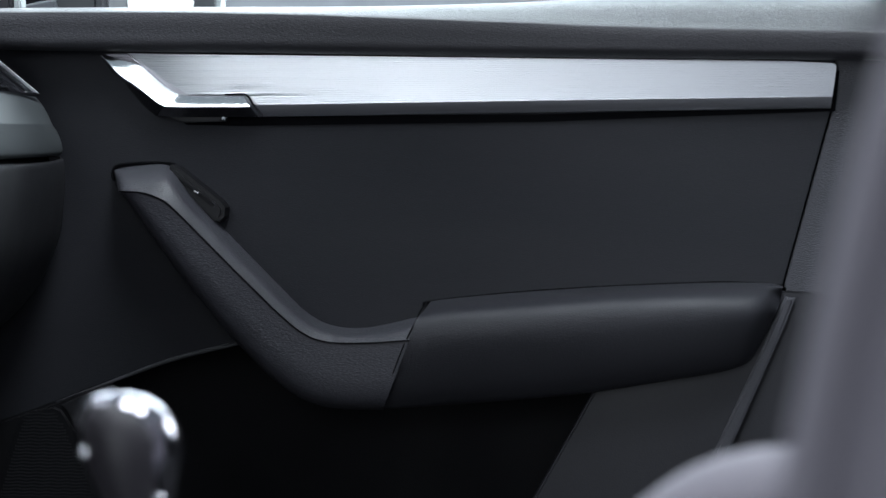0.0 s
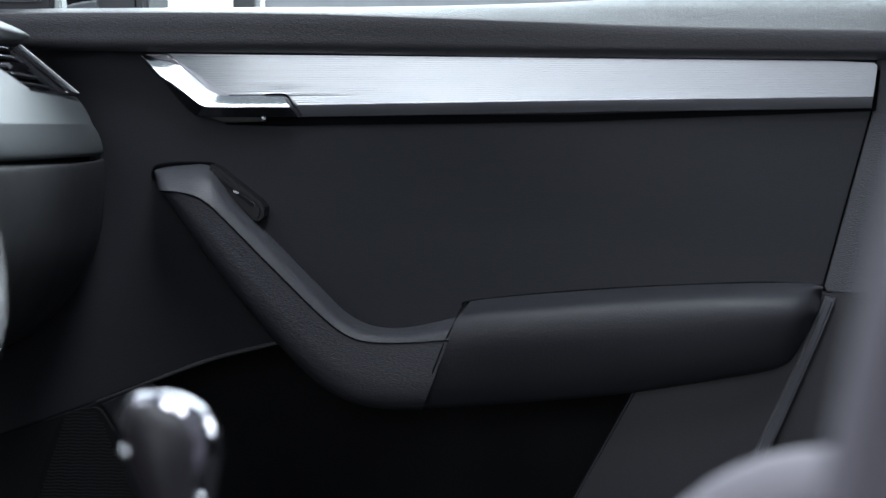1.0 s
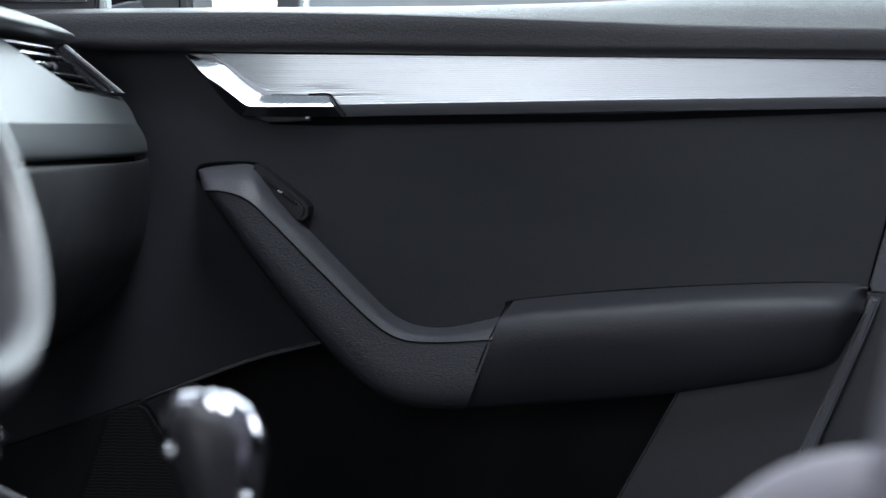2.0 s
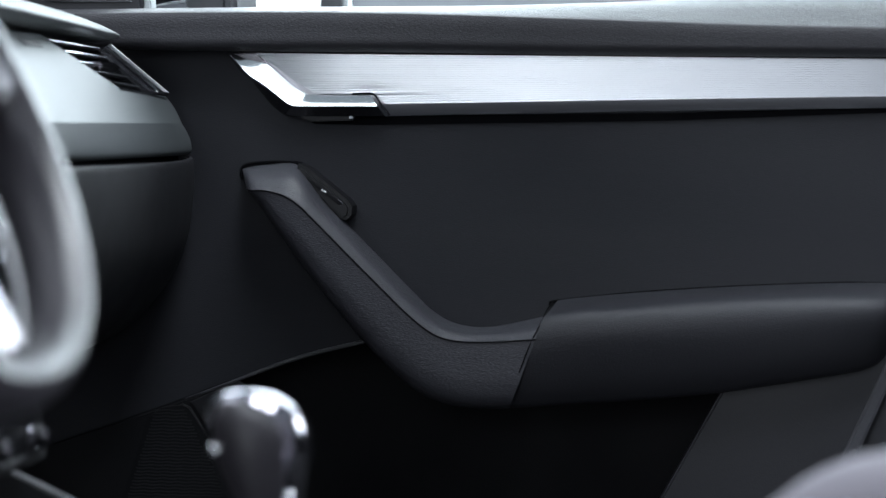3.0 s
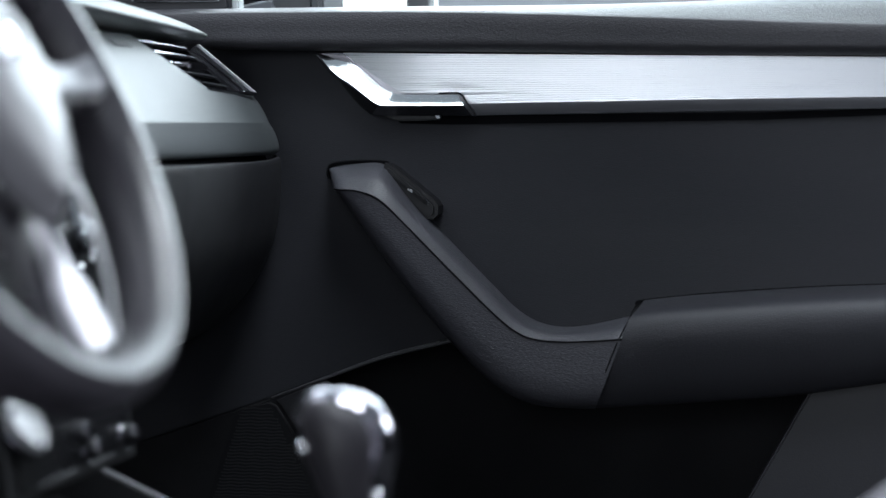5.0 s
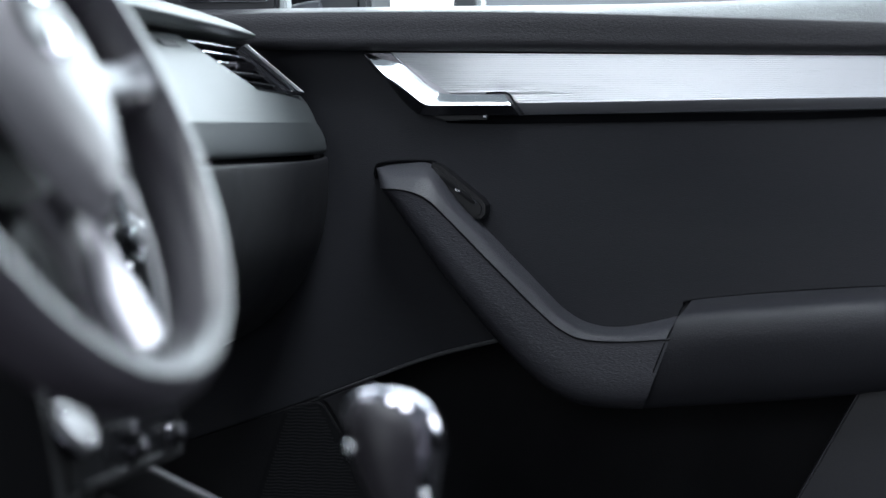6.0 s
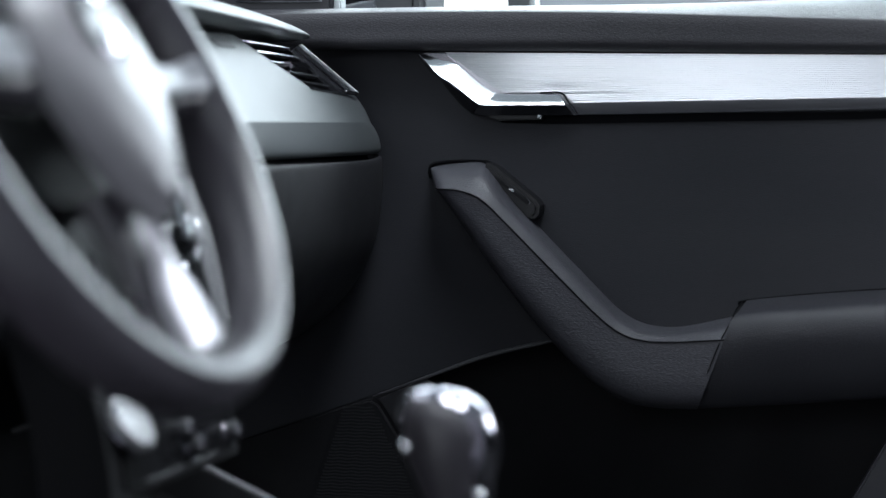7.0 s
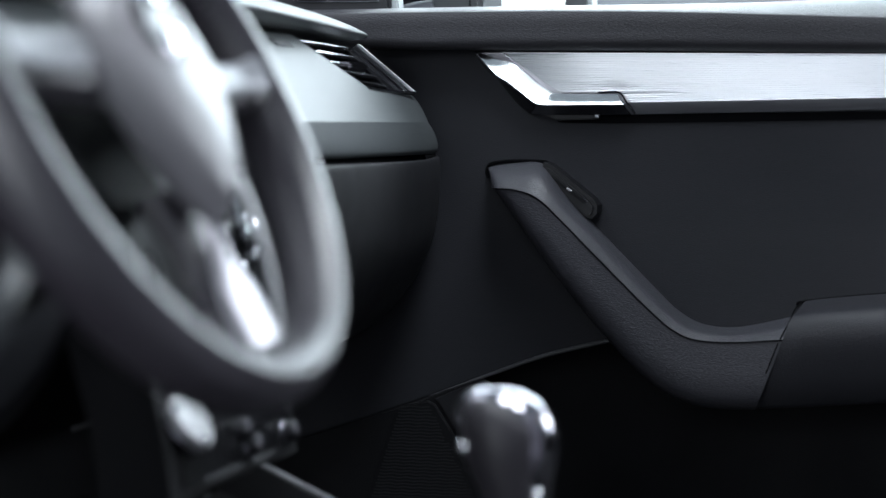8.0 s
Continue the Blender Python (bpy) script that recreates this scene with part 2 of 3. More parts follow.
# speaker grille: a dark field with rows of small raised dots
grille = part("speaker_grille", plate(dxz([(20, 755), (46, 739), (86, 731), (100, 737), (146, 808), (188, 884), (212, 960), (-50, 960)], 2.2445), 2.2425, 2.247, 0.0012), SHADEBLACK, pdoor, "perforated black speaker grille")
bm = bmesh.new()
for j in range(36):
    v = 743 + j * 6.0
    u0, u1 = 34 - j * 2.0, 92 + (v - 739) * 0.5
    n = int((u1 - u0) / 4.4)
    for i in range(n):
        x, y, z = door(u0 + (i + 0.5 * (j % 2)) * 4.4, v + 0.8 * math.sin(i * 0.9), 2.2423)
        bmesh.ops.create_circle(bm, cap_ends=True, segments=6, radius=0.0010, matrix=Matrix.Translation((x, y, z)) @ pose(0, 0, 0, 90))
tagged(part("grille_dots", bm, DOTS, grille), kind="stuff")

# belt rail under the window
RAIL = []
for u, lo, mid, hi, top in ((-160, 0.888, 0.906, 0.925, 0.929), (180, 0.884, 0.904, 0.925, 0.9295), (500, 0.881, 0.901, 0.922, 0.931), (850, 0.877, 0.894, 0.914, 0.935), (1100, 0.875, 0.889, 0.908, 0.940), (1482, 0.872, 0.884, 0.903, 0.946), (1750, 0.870, 0.882, 0.901, 0.950)):
    x = door(u, 97, 2.25)[0]
    RAIL.append([(x, 2.262, lo + 0.001), (x, 2.225, lo), (x, 2.209, lo + 0.005), (x, 2.205, mid), (x, 2.203, hi - 0.005), (x, 2.209, hi + 0.001), (x, 2.245, (hi + top) / 2 + 0.004), (x, 2.285, top), (x, 2.298, top - 0.004), (x, 2.30, top - 0.03)])
part("belt_rail", smooth_loft(RAIL, 6, 4, thick=0.003), GRAIN, pdoor, "grained black belt rail")

# ribbed aluminium strip, narrowing to the rear
def strip_left(f):
    return 228 + 108 * min(f / 0.80, 1.0) if f < 0.80 else 440 + (f - 0.8) * 90


bm = bmesh.new()
RIBS, COLS = 22, 60
rows = []
STEPS = [(k + d, y) for k in range(RIBS) for d, y in ((0.0, 0.0), (0.60, -0.00006), (0.80, 0.00034))] + [(RIBS, 0.0)]
for j, (at, dip) in enumerate(STEPS):
    f = at / RIBS
    row = []
    for i in range(COLS + 1):
        g = (i / COLS) ** 1.25
        u = strip_left(f) + (1482 - 8 * f - strip_left(f)) * g
        if f < 0.16:
            u -= 11 * max(0, g - 0.9) * 10 * (1 - math.sqrt(1 - (1 - f / 0.16) ** 2))
        w = (u - 228) / (1481 - 228)
        v = 97 + 20 * w ** 1.2 + f * (95 - 36 * w)
        hollow = 0.0005 * math.exp(-((u - 425) / 30) ** 2 - ((v - 162) / 9) ** 2)
        row.append(bm.verts.new(door(u, v, 2.2372 + dip + hollow + 0.0045 * (max(400 - u, 0) / 170) ** 2)))
    rows.append(row)
for r, s in zip(rows, rows[1:]):
    for i in range(COLS):
        bm.faces.new((r[i], r[i + 1], s[i + 1], s[i]))
strip = part("decor_strip", bm, ALU, pdoor, "horizontally ribbed aluminium decor strip", smooth=25)
EDGE = []
for u in (442, 700, 960, 1200, 1400, 1474):
    w = (u - 228) / (1481 - 228)
    v = 97 + 20 * w ** 1.2 + 95 - 36 * w
    o = 12 - 15 * w
    EDGE.append([door(u, v - 1, 2.2372), door(u + o * 0.5, v + 8, 2.2385), door(u + o, v + 17, 2.243), door(u + o, v + 19, 2.252)])
part("strip_edge", rings([[Vector(q) for q in s] for s in EDGE], thick=0.0015), ALUSHADE, strip, "bevelled lower edge with shade in its colour")
part("strip_gap", plate(dxz([(300, 200), (440, 208), (960, 205), (1472, 192), (1480, 130), (1486, 130), (1479, 201), (960, 218), (420, 224), (330, 222)], 2.2475), 2.2475, 2.251, 0), GAP, pdoor)
part("strip_backing", plate(dxz([(226, 95), (1400, 113), (1476, 117), (1472, 186), (440, 205), (300, 190)], 2.243), 2.243, 2.251, 0), ALUSHADE, pdoor)

def lerp2(a, b, f):
    return (a[0] + (b[0] - a[0]) * f, a[1] + (b[1] - a[1]) * f)


# chrome door opener
LEVER = [((182, 97), (180, 97.5), (180, 98), (178, 98)), ((212, 107), (205, 126), (203, 127), (201, 127)), ((240, 114), (222, 141), (222, 143), (220, 143)), ((256, 123), (238, 150), (235, 158), (232, 159)),
         ((290, 152), (264, 171), (256, 182), (252, 183)), ((312, 166), (284, 186), (274, 198), (270, 199)), ((334, 171), (304, 190), (292, 205), (288, 206)), ((395, 172), (380, 190), (380, 206), (380, 208)), ((431, 172), (442, 190), (455, 206), (458, 208))]
LY = (2.2292, 2.2277, 2.2268, 2.2264, 2.236, 2.250)


def lever_row(u, l, side, back):
    """One section of the lever: its domed face from the inner to the lower edge, then the side."""
    f = ((a, b) for a, b in (lerp2(u, l, k) for k in (0.0, 0.4, 0.75, 1.0)))
    return [door(*p, y) for p, y in zip((*f, side, back), LY)]


handle = part("door_handle", smooth_loft([lever_row(*r)[:4] for r in LEVER], 8, 1, thick=0.002), LEVERCHROME, pdoor, "polished chrome door opener lever")
part("handle_side", smooth_loft([lever_row(*r)[3:] for r in LEVER], 8, 1, thick=0.0015), DARKREFLECT, handle, "lower side of the lever with a dark reflection in its colour")
part("handle_bezel", plate(dxz([(186, 96), (227, 96), (262, 127), (306, 166), (280, 160), (236, 118)], 2.2345), 2.2345, 2.2465, 0.0008), DARKCHROME, handle, "smoked chrome inner bezel")
# two small chrome plates below the lever
part("handle_spot", plate(dxz([(224, 145), (230, 146), (241, 158), (238, 160)], 2.2305), 2.2305, 2.237, 0.0008), CHROME, handle, "small bright chrome piece")
part("recess_spot", plate(dxz([(392, 207), (399, 207), (399, 213), (392, 213)], 2.2345), 2.2345, 2.238, 0.0008), CHROME, handle)
# raised dark plate stands in for the shaded hollow under the lever
part("handle_recess_shade", plate(dxz([(290, 204), (402, 206), (398, 216), (322, 218)], 2.237), 2.237, 2.252, 0.001), SWITCHSKIN, handle)
part("handle_edge", tube([door(398, 169, 2.232), door(434, 169, 2.231), door(448, 186, 2.232), door(464, 207, 2.236)], 0.0011, 6), GLOSS, handle)

# pull grip: padded top band and leather side
GRIP = [((203, 303), (210, 341), (216, 347)), ((245, 296), (250, 344), (236, 376)), ((303, 298), (290, 360), (276, 434)), ((346, 354), (335, 402), (320, 494)),
        ((395, 408), (390, 458), (368, 554)), ((445, 460), (440, 508), (416, 610)), ((496, 512), (490, 557), (466, 662)), ((542, 556), (530, 590), (512, 699)),
        ((588, 579), (570, 607), (561, 721)), ((650, 582), (635, 610), (615, 728)), ((745, 562), (724, 604), (677, 728))]


top, side = [], []
for k, (U, S, L) in enumerate(GRIP):
    yf = (2.194, 2.184)[k] if k < 2 else 2.180
    if k == 0:
        y9 = 2.262
        top.append([door(*lerp2(U, S, f), y9) for f in (0.05, 0.1, 0.3, 0.6, 0.97)])
        side.append([door(*lerp2(U, S, 1.02), y9)] + [door(*lerp2(S, L, f), y9) for f in (0.2, 0.5, 0.8, 0.95, 1.0)])
    top.append([door(*lerp2(U, S, -0.04), 2.262), door(*U, 2.242), door(*lerp2(U, S, 0.12), 2.220), door(*lerp2(U, S, 0.45), yf + 0.013), door(*lerp2(U, S, 0.97), yf), ])
    side.append([door(*lerp2(U, S, 1.04), yf), door(*lerp2(S, L, 0.25), yf + 0.001), door(*lerp2(S, L, 0.65), yf + 0.004), door(*lerp2(S, L, 0.92), yf + 0.013), door(*L, yf + 0.038), door(*lerp2(S, L, 0.97), 2.262)])
grip = part("pull_grip", smooth_loft(top, 6, 5), GRIPSKIN, pdoor, "padded diagonal pull grip")
part("grip_side", smooth_loft(side, 6, 5), LEATHER, grip, "grained leatherette grip facing")
part("grip_seam", tube([door(*S, (2.194, 2.184)[k] - 0.0003 if k < 2 else 2.1797) for k, (U, S, L) in enumerate(GRIP)], 0.0009, 6, 5), GAP, grip)

# black cord stands in for the shadow round the grip's top end
part("grip_shadow", tube([door(u, v, 2.2485) for u, v in ((201, 322), (198, 309), (206, 296), (245, 291), (300, 292), (316, 300))], 0.0019, 6), GAP, grip)

# armrest
ARM = [((762, 536), (742, 562), (671, 727)), ((800, 531), (795, 556), (730, 723)), ((900, 522), (900, 548), (880, 712)), ((1050, 512), (1050, 537), (1040, 697)),
       ((1200, 506), (1200, 530), (1200, 672)), ((1300, 504), (1295, 528), (1292, 656)), ((1364, 506), (1354, 530), (1330, 640)), ((1389, 511), (1383, 540), (1350, 616))]
arm = []
for k, (T, H, B) in enumerate(ARM):
    yf = (2.180, 2.177, 2.177, 2.180, 2.184, 2.189, 2.199, 2.226)[k]
    arm.append([door(*lerp2(T, H, -0.1), 2.262), door(*T, 2.240), door(*lerp2(T, H, 0.6), yf + 0.022), door(*lerp2(T, H, 1.3), yf + 0.004), door(*lerp2(H, B, 0.3), yf), door(*lerp2(H, B, 0.7), yf + 0.012), door(*lerp2(H, B, 0.93), yf + 0.026), door(*B, yf + 0.042), door(*lerp2(H, B, 0.97), 2.262)])
armrest = part("armrest", smooth_loft(arm, 6, 5), SOFT, pdoor, "padded black armrest")
part("armrest_seam", tube([door(756, 536, 2.236), door(744, 552, 2.205), door(736, 570, 2.187), door(718, 605, 2.181), door(700, 650, 2.181), door(682, 700, 2.192), door(670, 728, 2.215)], 0.0008, 6), GAP, armrest)
part("armrest_gap", tube([door(u, v + 1, 2.2485) for u, v in ((750, 542), (764, 534), (900, 520), (1050, 510), (1200, 504), (1300, 502), (1390, 508))], 0.0016, 6), GAP, armrest)

# window switch in the grip
sw = part("window_switch", plate(dxz([(299, 293), (314, 299), (387, 358), (395, 370), (394, 386), (386, 394), (374, 393), (338, 360), (304, 322), (297, 303)], 2.219), 2.219, 2.25, 0.007, 4), SWITCHSKIN, pdoor, "black window switch panel")
part("switch_button", plate(dxz([(311, 319), (316, 316), (379, 362), (376, 367), (371, 366)], 2.2175), 2.2170, 2.2195, 0.0008), SHADEBLACK, sw)
part("switch_mark", plate(dxz([(342, 338), (351, 342), (350, 346), (341, 342)], 2.2165), 2.2162, 2.2172, 0), SATIN, sw)
part("switch_edge", tube([door(372, 358, 2.2168), door(379, 364, 2.2168), door(377, 368, 2.2168)], 0.0005, 6, 2), SATIN, sw)

# ================= dashboard =================
dash = thing("dashboard", (-0.75, 1.4, 0.6), "dark grey dashboard with angular air vent and glovebox", "dashboard")
DY0, DY1 = 0.55, 2.235
# sloped upper facing with the vent opening cut into its far upper corner; s runs up the slope
SA, SB = Vector((-0.640, 0, 0.806)), Vector((-0.706, 0, 0.888))


def slope(y, s, lift=0.0):
    n = Vector((SB.z - SA.z, 0, SA.x - SB.x)).normalized()
    p = SA + (SB - SA) * s + n * lift
    return Vector((p.x, y, p.z))


def slope_plate(outline, lift, depth, bevel=0.0):
    bm = bmesh.new()
    a = [bm.verts.new(slope(y, s, lift)) for y, s in outline]
    b = [bm.verts.new(slope(y, s, lift - depth)) for y, s in outline]
    bm.faces.new(a)
    bm.faces.new(list(reversed(b)))
    n = len(a)
    for i in range(n):
        bm.faces.new((a[i], b[i], b[(i + 1) % n], a[(i + 1) % n]))
    if bevel:
        bmesh.ops.bevel(bm, geom=[e for e in bm.edges if e.verts[0] in a and e.verts[1] in a], offset=bevel, segments=2, affect="EDGES")
    return bm


VTL, VBL, VBR = (1.935, 1.02), (2.057, 0.41), (2.205, 0.38)
facing = part("upper_facing", slope_plate([(DY0, 0), (2.057, 0), VBL, VTL, (DY0, 1.02)], 0, 0.03, 0), DASHSKIN, dash)
ENDS = ((2.057, 0.0), (2.10, 0.0004), (2.15, 0.002), (2.186, 0.0042), (2.212, 0.0068), (2.236, 0.012), (2.248, 0.030))


def soften(y):
    """How far the crease is rounded off towards the end of the dash."""
    return 0.006 * (max(y - 2.10, 0) / 0.13) ** 2


LOW = [(SA.x, SA.z), (-0.6385, 0.799), (-0.6365, 0.790), (-0.6350, 0.781), (-0.6352, 0.775), (-0.639, 0.772)]
part("lower_facing", smooth_loft([[(x - d - soften(y) * k, y, z) for (x, z), k in zip(LOW, (1.0, 0.45, 0.1, 0, 0.1, 0.4))] for y, d in ((DY0, 0), (1.2, 0), (1.9, 0), *ENDS)], 4, 4, thick=0.003), DASHSKIN, dash)
part("end_facing", smooth_loft([[slope(y, f * (0.41 - 0.2 * (y - 2.057))) - Vector((d + soften(y) * k, 0, 0)) for f, k in ((1.0, 0.1), (0.7, 0), (0.35, 0.35), (0.0, 1.0))] for y, d in ENDS], 4, 3, thick=0.003), DASHSKIN, dash)
part("glovebox_gap", smooth_loft([[(x - d, y, z) for x, z in ((-0.642, 0.775), (-0.648, 0.770), (-0.642, 0.764))] for y, d in ((DY0, 0), (1.9, 0), *ENDS[:-2])], 3, 2), GAP, dash)
GB = [(-0.637, 0.766), (-0.633, 0.760), (-0.634, 0.72), (-0.643, 0.67), (-0.670, 0.62), (-0.72, 0.575), (-0.81, 0.54)]
part("glovebox", smooth_loft([[(x - d, y, z + d * 0.4) for x, z in GB] for y, d in ((1.66, 0), (1.9, 0), *ENDS)], 4, 5, thick=0.004), GLOVE, dash, "closed dark glovebox door")
part("driver_lower_panel", smooth_loft([[(x - 0.01, y, z) for x, z in GB] for y in (DY0, 0.9, 1.1, 1.34)], 2, 5, thick=0.004), HARD, dash)
# padded top lip that overhangs the vent
LIP = []
for y, dx, dz, s in ((DY0, 0.02, 0.026, 1.1), (1.3, 0.018, 0.018, 1.1), (1.7, 0.012, 0.010, 1.05), (1.95, 0.005, 0.004, 1.0), (2.08, 0.001, 0.0, 0.95), (2.13, -0.004, -0.001, 0.75), (2.16, -0.014, -0.002, 0.5), (2.178, -0.04, -0.003, 0.15)):
    c = Vector((-0.69 + dx, y, 0.900 + dz))
    LIP.append([c + Vector((x, 0, z * s)) for x, z in ((-0.09, 0.024), (-0.045, 0.019), (-0.018, 0.010), (-0.004, 0.0025), (0, -0.0015), (-0.003, -0.0055), (-0.018, -0.0105), (-0.09, -0.015))])
part("top_pad", smooth_loft(LIP, 5, 4, thick=0.003), DASHSKIN, dash, "soft padded dash top lip")
part("top_deck", box(-1.35, -0.76, DY0, 2.2, 0.90, 0.925, 0.01), SOFT, dash)
# vent
vent = part("air_vent", slope_plate([(1.90, 1.06), (2.03, 0.36), (2.215, 0.34), (2.16, 1.06)], -0.028, 0.004), GAP, dash, "angular air vent with dark slats")
for k in range(5):
    s = 0.94 - k * 0.115
    ya, yb = VTL[0] + (1.02 - s) * 0.2 - 0.006, 2.085 + (1 - s) * 0.08
    bm = bmesh.new()
    vs = [slope(ya, s, -0.002), slope(yb, s - 0.02, -0.003), slope(yb, s + 0.03, -0.026), slope(ya, s + 0.05, -0.026)]
    up = Vector((0.0, 0, 0.0024))
    lo_ = [bm.verts.new(v) for v in vs]
    hi_ = [bm.verts.new(v + up) for v in vs]
    bm.faces.new(lo_), bm.faces.new(list(reversed(hi_)))
    for i in range(4):
        bm.faces.new((lo_[i], lo_[(i + 1) % 4], hi_[(i + 1) % 4], hi_[i]))
    bmesh.ops.bevel(bm, geom=bm.edges[:], offset=0.0007, segments=2, affect="EDGES")
    slat = part("slat", bm, GLOSS, vent)
    part("slat_lip", tube([slope(ya, s, 0.0) + up * 0.5, slope((ya + yb) / 2, s - 0.01, 0.0) + up * 0.5, slope(yb, s - 0.02, -0.001) + up * 0.5], 0.0009, 6, 2), SATIN, slat)
part("vent_tab", moved(box(-0.006, 0.008, -0.028, 0.03, -0.005, 0.005, 0.003), Matrix.Translation(slope(2.055, 0.685, 0.0))), DARKCHROME, vent, "smoked chrome vent tab")
part("vent_side", slope_plate([(2.094, 1.0), (2.128, 1.0), (2.20, 0.39), (2.14, 0.40)], -0.004, 0.02, 0.001), GLOSS, vent)
part("vent_trim", slope_plate([(2.1315, 0.985), (2.1365, 0.985), (2.2115, 0.385), (2.2060, 0.385)], 0.0025, 0.004, 0.0006), BRIGHT, vent, "satin chrome vent surround")
part("vent_trim", slope_plate([(2.1245, 0.975), (2.1265, 0.975), (2.1985, 0.40), (2.1960, 0.40)], 0.0010, 0.004, 0.0004), SATIN, vent)
part("vent_trim_low", tube([slope(2.208, 0.385, 0.001), slope(2.17, 0.395, 0.001)], 0.0014, 6), CHROME, vent)
part("vent_sill", tube([slope(2.052, 0.415, 0.0), slope(2.10, 0.395, 0.0), slope(2.205, 0.375, 0.0)], 0.002, 6), GLOSS, vent)
part("etched_mark", slope_plate([(1.86, 0.93), (1.905, 0.93), (1.912, 0.86), (1.868, 0.86)], 0.0012, 0.002), SOFT, dash, "small embossed mark that cannot be read")

# centre stack with the heater dials; the body colour holds its shade
STK = [(-0.640, 0.775), (-0.634, 0.765), (-0.620, 0.70), (-0.604, 0.64), (-0.592, 0.60), (-0.584, 0.550), (-0.590, 0.540), (-0.65, 0.533)]
stack = part("heater_panel", smooth_loft([[(x - d, y, z) for x, z in STK] for y, d in ((1.335, 0.05), (1.345, 0.01), (1.36, 0.0), (1.5, 0.0), (1.590, 0.0), (1.605, 0.01), (1.615, 0.05))], 3, 4, thick=0.003), SHADEBLACK, dash, "dark centre stack with heater controls")
part("heater_fascia", smooth_loft([[(x + 0.0015, y, z) for x, z in STK[1:6]] for y in (1.364, 1.45, 1.52, 1.588)], 2, 4, thick=0.0015), STACKGLOSS, stack, "gloss black fascia")


def on_stack(y, z, out=0.0):
    x = -0.634 + (0.765 - z) * 0.235
    return Matrix.Translation((x + out, y, z)) @ Matrix.Rotation(radians(90 - 14), 4, "Y")


def disc_dial(m, r):
    """A wide flat control with a dished face and a raised grip bar."""
    base = part("dial", moved(lathe([(r * 0.96, -0.004), (r, 0.0), (r, 0.006), (r * 0.96, 0.0085), (r * 0.85, 0.0092), (0.001, 0.0098)]), m), DIALGREY, stack, "pale satin heater dial")
    part("dial_ring", moved(lathe([(r * 1.05, -0.004), (r * 1.10, 0.0), (r * 1.03, 0.003), (r * 0.99, 0.002)]), m), DARKCHROME, base, "smoked chrome ring")
    # tiny chrome studs imitate the highlights on the dial face
    for x, y in ((-0.3, -0.85), (0.82, -0.3), (-0.92, 0.1)):
        part("dial_glint", moved(lathe([(0.0036, 0.008), (0.0030, 0.0105), (0.0010, 0.0125)], 10), m @ Matrix.Translation((r * x, r * y, 0))), CHROME, base)


def dial(m, r, h, mats):
    """A turned control knob on the panel, h times as tall as usual."""
    base = part("dial", moved(lathe([(r * 1.15, 0.0), (r * 1.15, 0.004 * h), (r, 0.006 * h), (r * 0.95, 0.022 * h), (r * 0.82, 0.027 * h), (0.001, 0.029 * h)]), m), mats[0], stack)
    part("dial_ring", moved(lathe([(r * 1.16, 0.003 * h), (r * 1.22, 0.006 * h), (r * 1.10, 0.009 * h), (r * 1.02, 0.007 * h)]), m), DARKCHROME, base, "smoked chrome ring")
    part("dial_cap", moved(lathe([(r * 0.80, 0.027 * h), (r * 0.74, 0.031 * h), (r * 0.3, 0.0325 * h), (0.001, 0.0325 * h)]), m), mats[1], base)


disc_dial(Matrix.Translation((-0.5905, 1.380, 0.594)) @ Matrix.Rotation(radians(55), 4, "Y"), 0.0245)
for y, z in ((1.475, 0.574), (1.49, 0.560), (1.57, 0.560)):
    dial(on_stack(y, z), 0.0085, 0.5, (HARD, DARKCHROME))
# radio controls higher on the stack
dial(on_stack(1.580, 0.716, 0.004), 0.0130, 0.45, (LEVERCHROME, LEVERCHROME))
for y, z in ((1.558, 0.691), (1.582, 0.696)):
    part("radio_button", moved(lathe([(0.0034, 0.0), (0.0034, 0.004), (0.0022, 0.0055), (0.0005, 0.006)], 12), on_stack(y, z, 0.001)), SATIN, stack)
part("radio_bar", tube([(-0.6200, 1.545, 0.760), (-0.6170, 1.545, 0.747), (-0.6120, 1.545, 0.725)], [0.0080, 0.0052, 0.0036], 10), LEVERCHROME, stack, "chrome edge of the radio")
part("heater_rail", tube([(-0.588, 1.366, 0.551), (-0.584, 1.42, 0.548), (-0.584, 1.52, 0.548), (-0.588, 1.586, 0.550)], 0.0050, 10), DIM, stack)

# ================= steering wheel =================
wheel = thing("steering_wheel", (-0.498, 1.112, 0.819), "black leather steering wheel with satin metal spoke trim", "steering wheel")
RAKE, SKEW = radians(27.2), radians(-1.7)
WM = Matrix.Translation((-0.498, 1.112, 0.819)) @ Matrix.Rotation(SKEW, 4, "Z") @ Matrix(((0, -math.sin(RAKE), math.cos(RAKE), 0), (1, 0, 0, 0), (0, math.cos(RAKE), math.sin(RAKE), 0), (0, 0, 0, 1)))
# in the wheel's own axes: x across the car, y up the rim, z towards the driver
bm = bmesh.new()
N1, N2 = 72, 14
rows = []
for i in range(N1):
    a = 2 * math.pi * i / N1
    R = 0.178
    row = []
    for j in range(N2):
        b = 2 * math.pi * j / N2
        rr, hh = 0.0145, 0.0235
        row.append(bm.verts.new(((R + rr * math.cos(b)) * math.cos(a), (R + rr * math.cos(b)) * math.sin(a), hh * math.sin(b) - 0.008)))
    rows.append(row)
for i in range(N1):
    for j in range(N2):
        bm.faces.new((rows[i][j], rows[(i + 1) % N1][j], rows[(i + 1) % N1][(j + 1) % N2], rows[i][(j + 1) % N2]))
part("rim", moved(bm, WM), WHEEL, wheel, "black leather rim")


